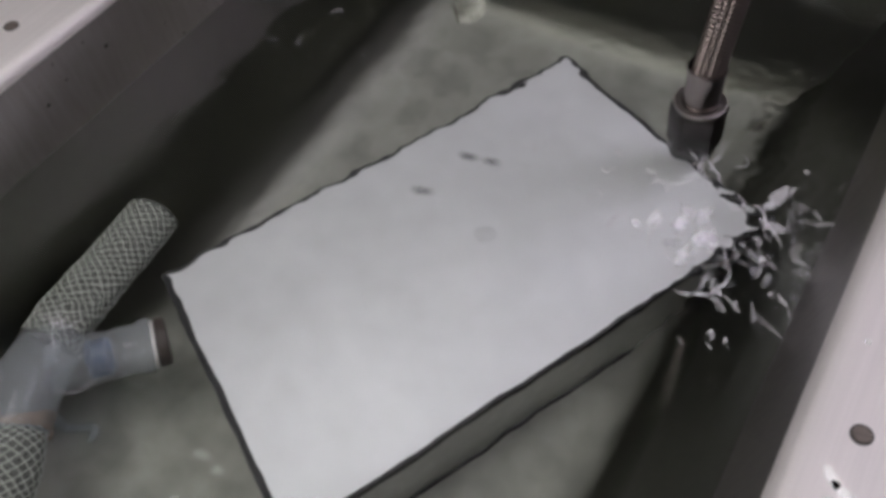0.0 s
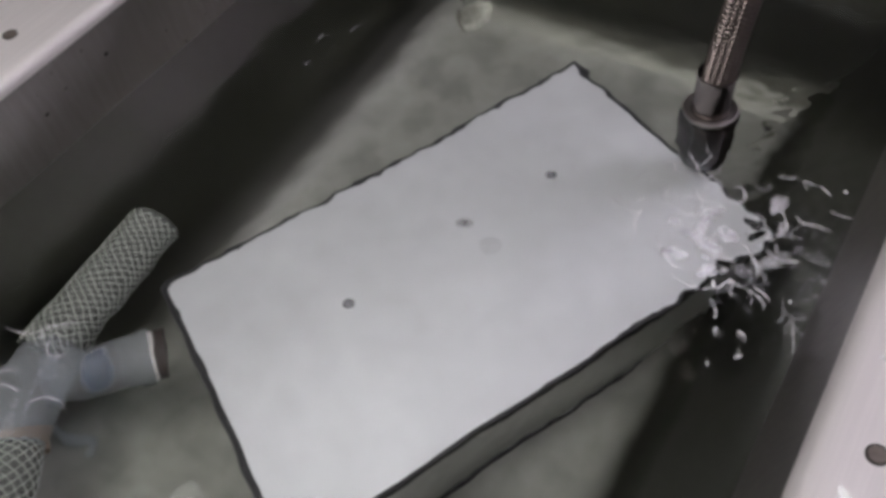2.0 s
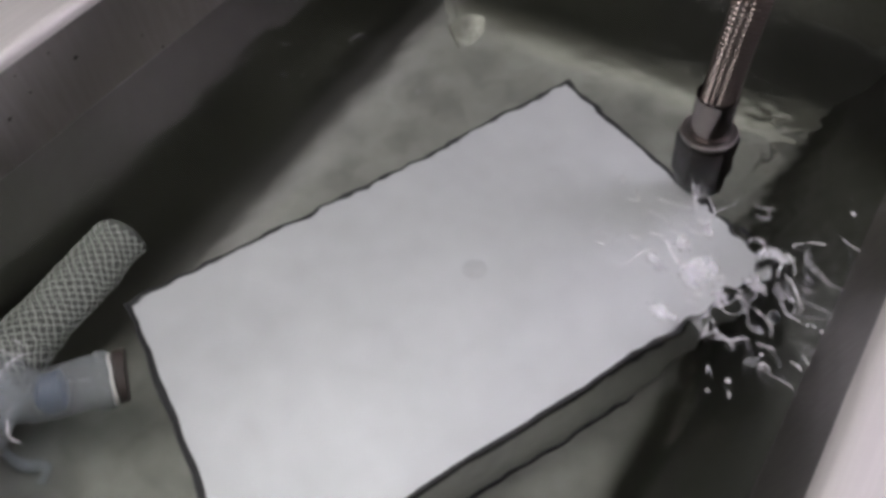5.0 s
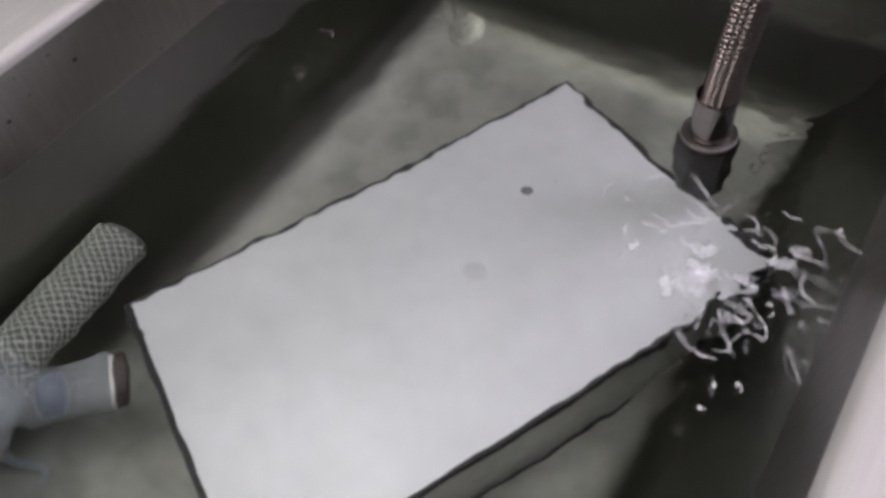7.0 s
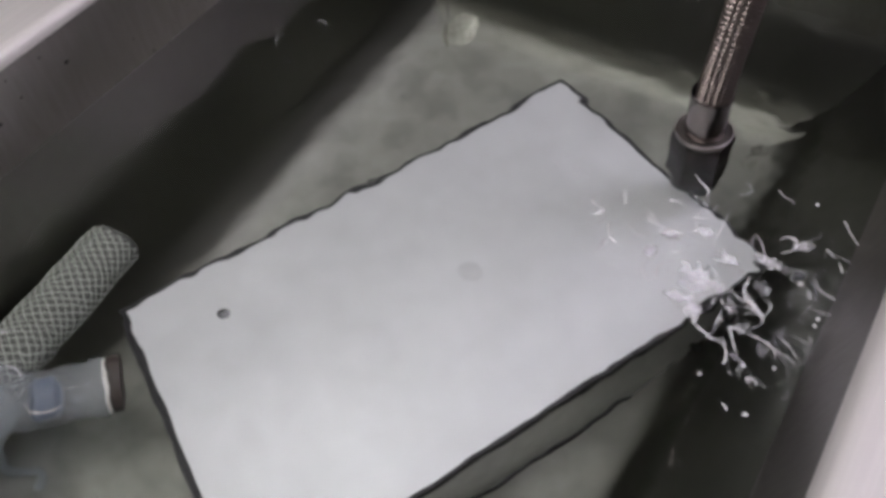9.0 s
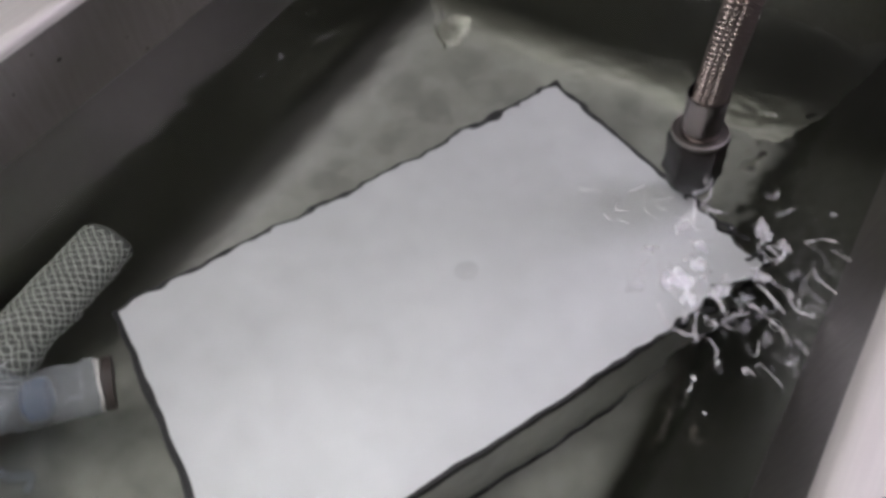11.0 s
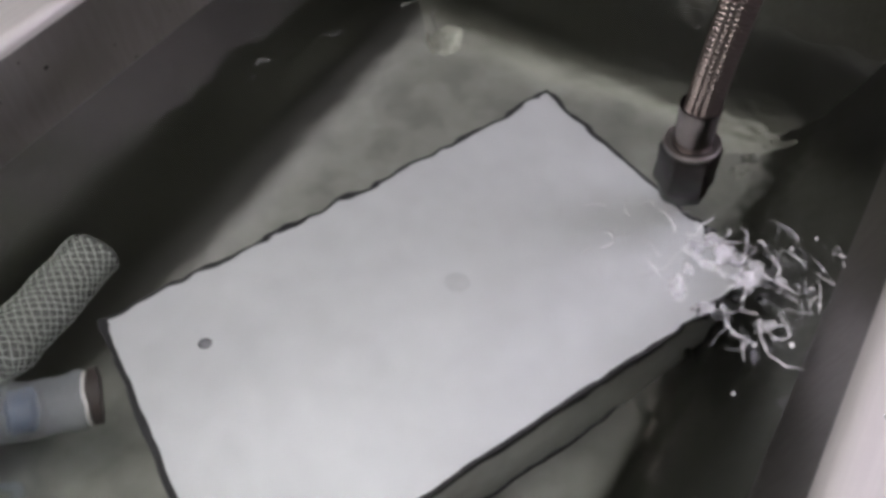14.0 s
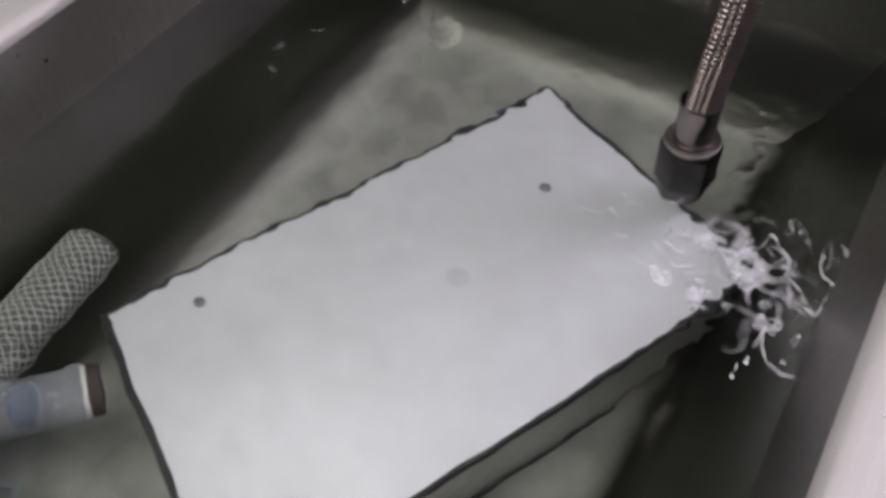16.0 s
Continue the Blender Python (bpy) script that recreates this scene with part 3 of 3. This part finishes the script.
def splash():
    rng = random.Random(11)
    t = empty("splashing_water", "white splashing water beside the grey block", "splash", (-0.02, 0.24, WATER_Z))
    # early place, late place, spread
    for k in range(78):
        if k < 14:
            bm, name, m = loop_mesh(rng, rng.uniform(0.0035, 0.0085), rng.uniform(0.00024, 0.0005)), "curl", WHITE_WATER if k % 3 else SPRAY
            early = (rng.uniform(-0.008, 0.034), rng.uniform(-0.045, 0.030))
            late = (rng.uniform(0.004, 0.030), rng.uniform(-0.030, 0.026))
        elif k < 28:
            bm, name, m = crest_mesh(rng, rng.uniform(0.012, 0.030), rng.uniform(0.00024, 0.00055)), "crest", WHITE_WATER if k % 2 else SPRAY
            early = (rng.uniform(-0.016, 0.036), rng.uniform(-0.040, 0.046))
            late = (rng.uniform(-0.006, 0.028), rng.uniform(-0.030, 0.018))
        elif k < 48:
            bm, name, m = crest_mesh(rng, rng.uniform(0.010, 0.024), rng.uniform(0.00020, 0.00042)), "crest", WHITE_WATER
            early = (rng.uniform(-0.048, 0.004), rng.uniform(-0.028, 0.036))
            late = (rng.uniform(-0.034, 0.006), rng.uniform(-0.016, 0.018))
        elif k < 64:
            bm, name, m = wash_mesh(rng, rng.uniform(0.0035, 0.0075)), "froth", FROTH if k % 4 else SPRAY
            early = (rng.uniform(-0.040, 0.010), rng.uniform(-0.026, 0.020))
            late = (rng.uniform(-0.022, 0.018), rng.uniform(-0.020, 0.010))
        else:
            bm, name, m = (lump_mesh(rng, rng.uniform(0.0004, 0.0009)), "droplet", WHITE_WATER) if k % 2 else (loop_mesh(rng, rng.uniform(0.0016, 0.0032), rng.uniform(0.0003, 0.0005)), "curl", WHITE_WATER)
            early = (rng.uniform(-0.008, 0.034), rng.uniform(-0.065, 0.045))
            late = (rng.uniform(0.008, 0.030), rng.uniform(-0.05, 0.04))
        ob = part(name, bm, m, t)
        ob.data.shade_smooth()
        SPLASH.append((ob, early, late, 0.006))
    # white strands paint in the ripples' glints over the hose
    w = empty("ripple_glints", "thin white strands for ripple glints over the vinyl hose", "ripples", (-0.25, 0.07, WATER_Z))
    for k in range(7):
        ob = part("ripple", crest_mesh(rng, rng.uniform(0.012, 0.026), rng.uniform(0.00018, 0.00034)), WHITE_WATER, w)
        ob.data.shade_smooth()
        h = (rng.uniform(-0.012, 0.030), rng.uniform(-0.048, -0.004))
        SPLASH.append((ob, h, h, 0.008))
    far = empty("far_ripples", "faint clear ripple crests over the steel floor", "ripples", (-0.225, 0.275, WATER_Z))
    # over the block the glints are white strands as well
    mid = empty("block_ripples", "faint white strands for ripple glints over the grey block", "ripples", (-0.085, 0.245, WATER_Z))
    for k in range(20):
        home = far if k < 6 else mid
        ob = part("ripple", crest_mesh(rng, rng.uniform(0.006, 0.016), rng.uniform(0.00022, 0.0004)), SPRAY if k < 6 else WHITE_WATER, home)
        ob.data.shade_smooth()
        h = (rng.uniform(-0.04, 0.04), rng.uniform(-0.04, 0.05)) if k < 6 else (rng.uniform(-0.03, 0.03), rng.uniform(-0.03, 0.03))
        SPLASH.append((ob, h, h, 0.008))


splash()


# grey bead in place of a dark dimple where a drop hits the water
def bubble():
    bm = bmesh.new()
    bmesh.ops.create_icosphere(bm, subdivisions=3, radius=0.0023)
    for v in bm.verts:
        v.co = Vector((v.co.x * 1.15, v.co.y, v.co.z * 0.75))
    ob = link("dimple_bead", bm, DIMPLE_GREY)
    ob.data.shade_smooth()
    return tagged(ob, "small grey bead standing in for a dark dimple in the water surface", "bubble", "drifting bubbles")


DIMPLES = [bubble() for k in range(5)]


def motions():
    rows = []
    for k in range(161):
        t = k * 0.1
        rows.append((t, pose(0.006 * math.sin(6.3 * t) + 0.004 * math.sin(11.3 * t), 0.006 * math.cos(5.1 * t) + 0.004 * math.sin(9.4 * t + 1), WATER_Z)))
    walk(SHEET, rows)
    rng = random.Random(23)
    for ob, early, late, spread in SPLASH:
        rows = []
        streak = ob.name.startswith(("crest", "curl"))
        turn = rng.uniform(-180, 180)
        for k in range(108):
            t = k * 0.15 if k < 107 else 16.0
            f = min(max((t - 12.0) / 1.2, 0.0), 1.0)
            x = (early[0] + (0.004 if spread < 0.0075 else 0.0)) * (1 - f) + late[0] * f + rng.gauss(0, spread * (1 - 0.5 * f))
            y = (early[1] - (0.004 if spread < 0.0075 else 0.0)) * (1 - f) + late[1] * f + rng.gauss(0, spread * (1 - 0.3 * f))
            if streak:
                # strands stream away from the hose nut
                turn = math.degrees(math.atan2(early[1] - 0.045, early[0] + 0.055)) + rng.uniform(-43, 43)
            else:
                turn += rng.uniform(-55, 55)
            z = rng.uniform(-0.0010, 0.0016) if spread > 0.0075 else rng.uniform(-0.003, 0.0045)
            rows.append((t, pose(min(x, 0.036), y, z, rng.uniform(-20, 20), rng.uniform(-20, 20), turn)))
        walk(ob, rows)
        ob.visible_shadow = False
    # dimple beads: seconds, x, y; between these they come from the splash
    drift = (
        ((0.0, -0.133, 0.224), (1.0, -0.162, 0.15), (1.5, -0.134, 0.195), (2.0, -0.15, 0.132), (2.5, -0.133, 0.21), (3.0, -0.167, 0.202), (3.5, -0.152, 0.193), (4.0, -0.161, 0.177), (6.5, -0.151, 0.217), (7.5, -0.158, 0.167), (9.0, -0.187, 0.121), (12.0, -0.166, 0.171), (12.5, -0.132, 0.17), (13.0, -0.166, 0.11), (13.5, -0.136, 0.235), (15.0, -0.152, 0.23), (15.5, -0.175, 0.165), (16.0, -0.195, 0.126)),
        ((0.0, -0.144, 0.222), (1.0, -0.162, 0.161), (2.0, -0.13, 0.191), (2.5, -0.186, 0.144), (3.0, -0.141, 0.212), (3.5, -0.131, 0.187), (4.0, -0.122, 0.184), (6.5, -0.183, 0.129), (7.5, -0.136, 0.247), (8.0, -0.161, 0.136), (12.0, -0.175, 0.15), (12.5, -0.136, 0.239), (13.0, -0.172, 0.133), (14.0, -0.182, 0.114), (15.5, -0.122, 0.236), (16.0, -0.107, 0.246)),
        ((0.0, -0.152, 0.194), (1.0, -0.138, 0.185), (2.0, -0.11, 0.233), (3.5, -0.163, 0.131), (7.0, -0.117, 0.234), (8.5, -0.124, 0.217), (11.5, -0.117, 0.233), (12.0, -0.111, 0.214), (12.5, -0.113, 0.254), (13.0, -0.156, 0.177), (14.5, -0.152, 0.224)),
        ((3.5, -0.125, 0.249), (13.0, -0.125, 0.142)),
        ((13.0, -0.149, 0.229),),
    )
    for ob, places in zip(DIMPLES, drift):
        known = {t: (x, y) for t, x, y in places}
        rows = []
        for k in range(33):
            t = k * 0.5
            x, y = known.get(t, (-0.012 + 0.01 * math.sin(3 * t), 0.235 + 0.015 * math.cos(2 * t)))
            rows.append((t, pose(x, y, WATER_Z - 0.0058, 0, 0, 40 * math.sin(t))))
        walk(ob, rows)


motions()
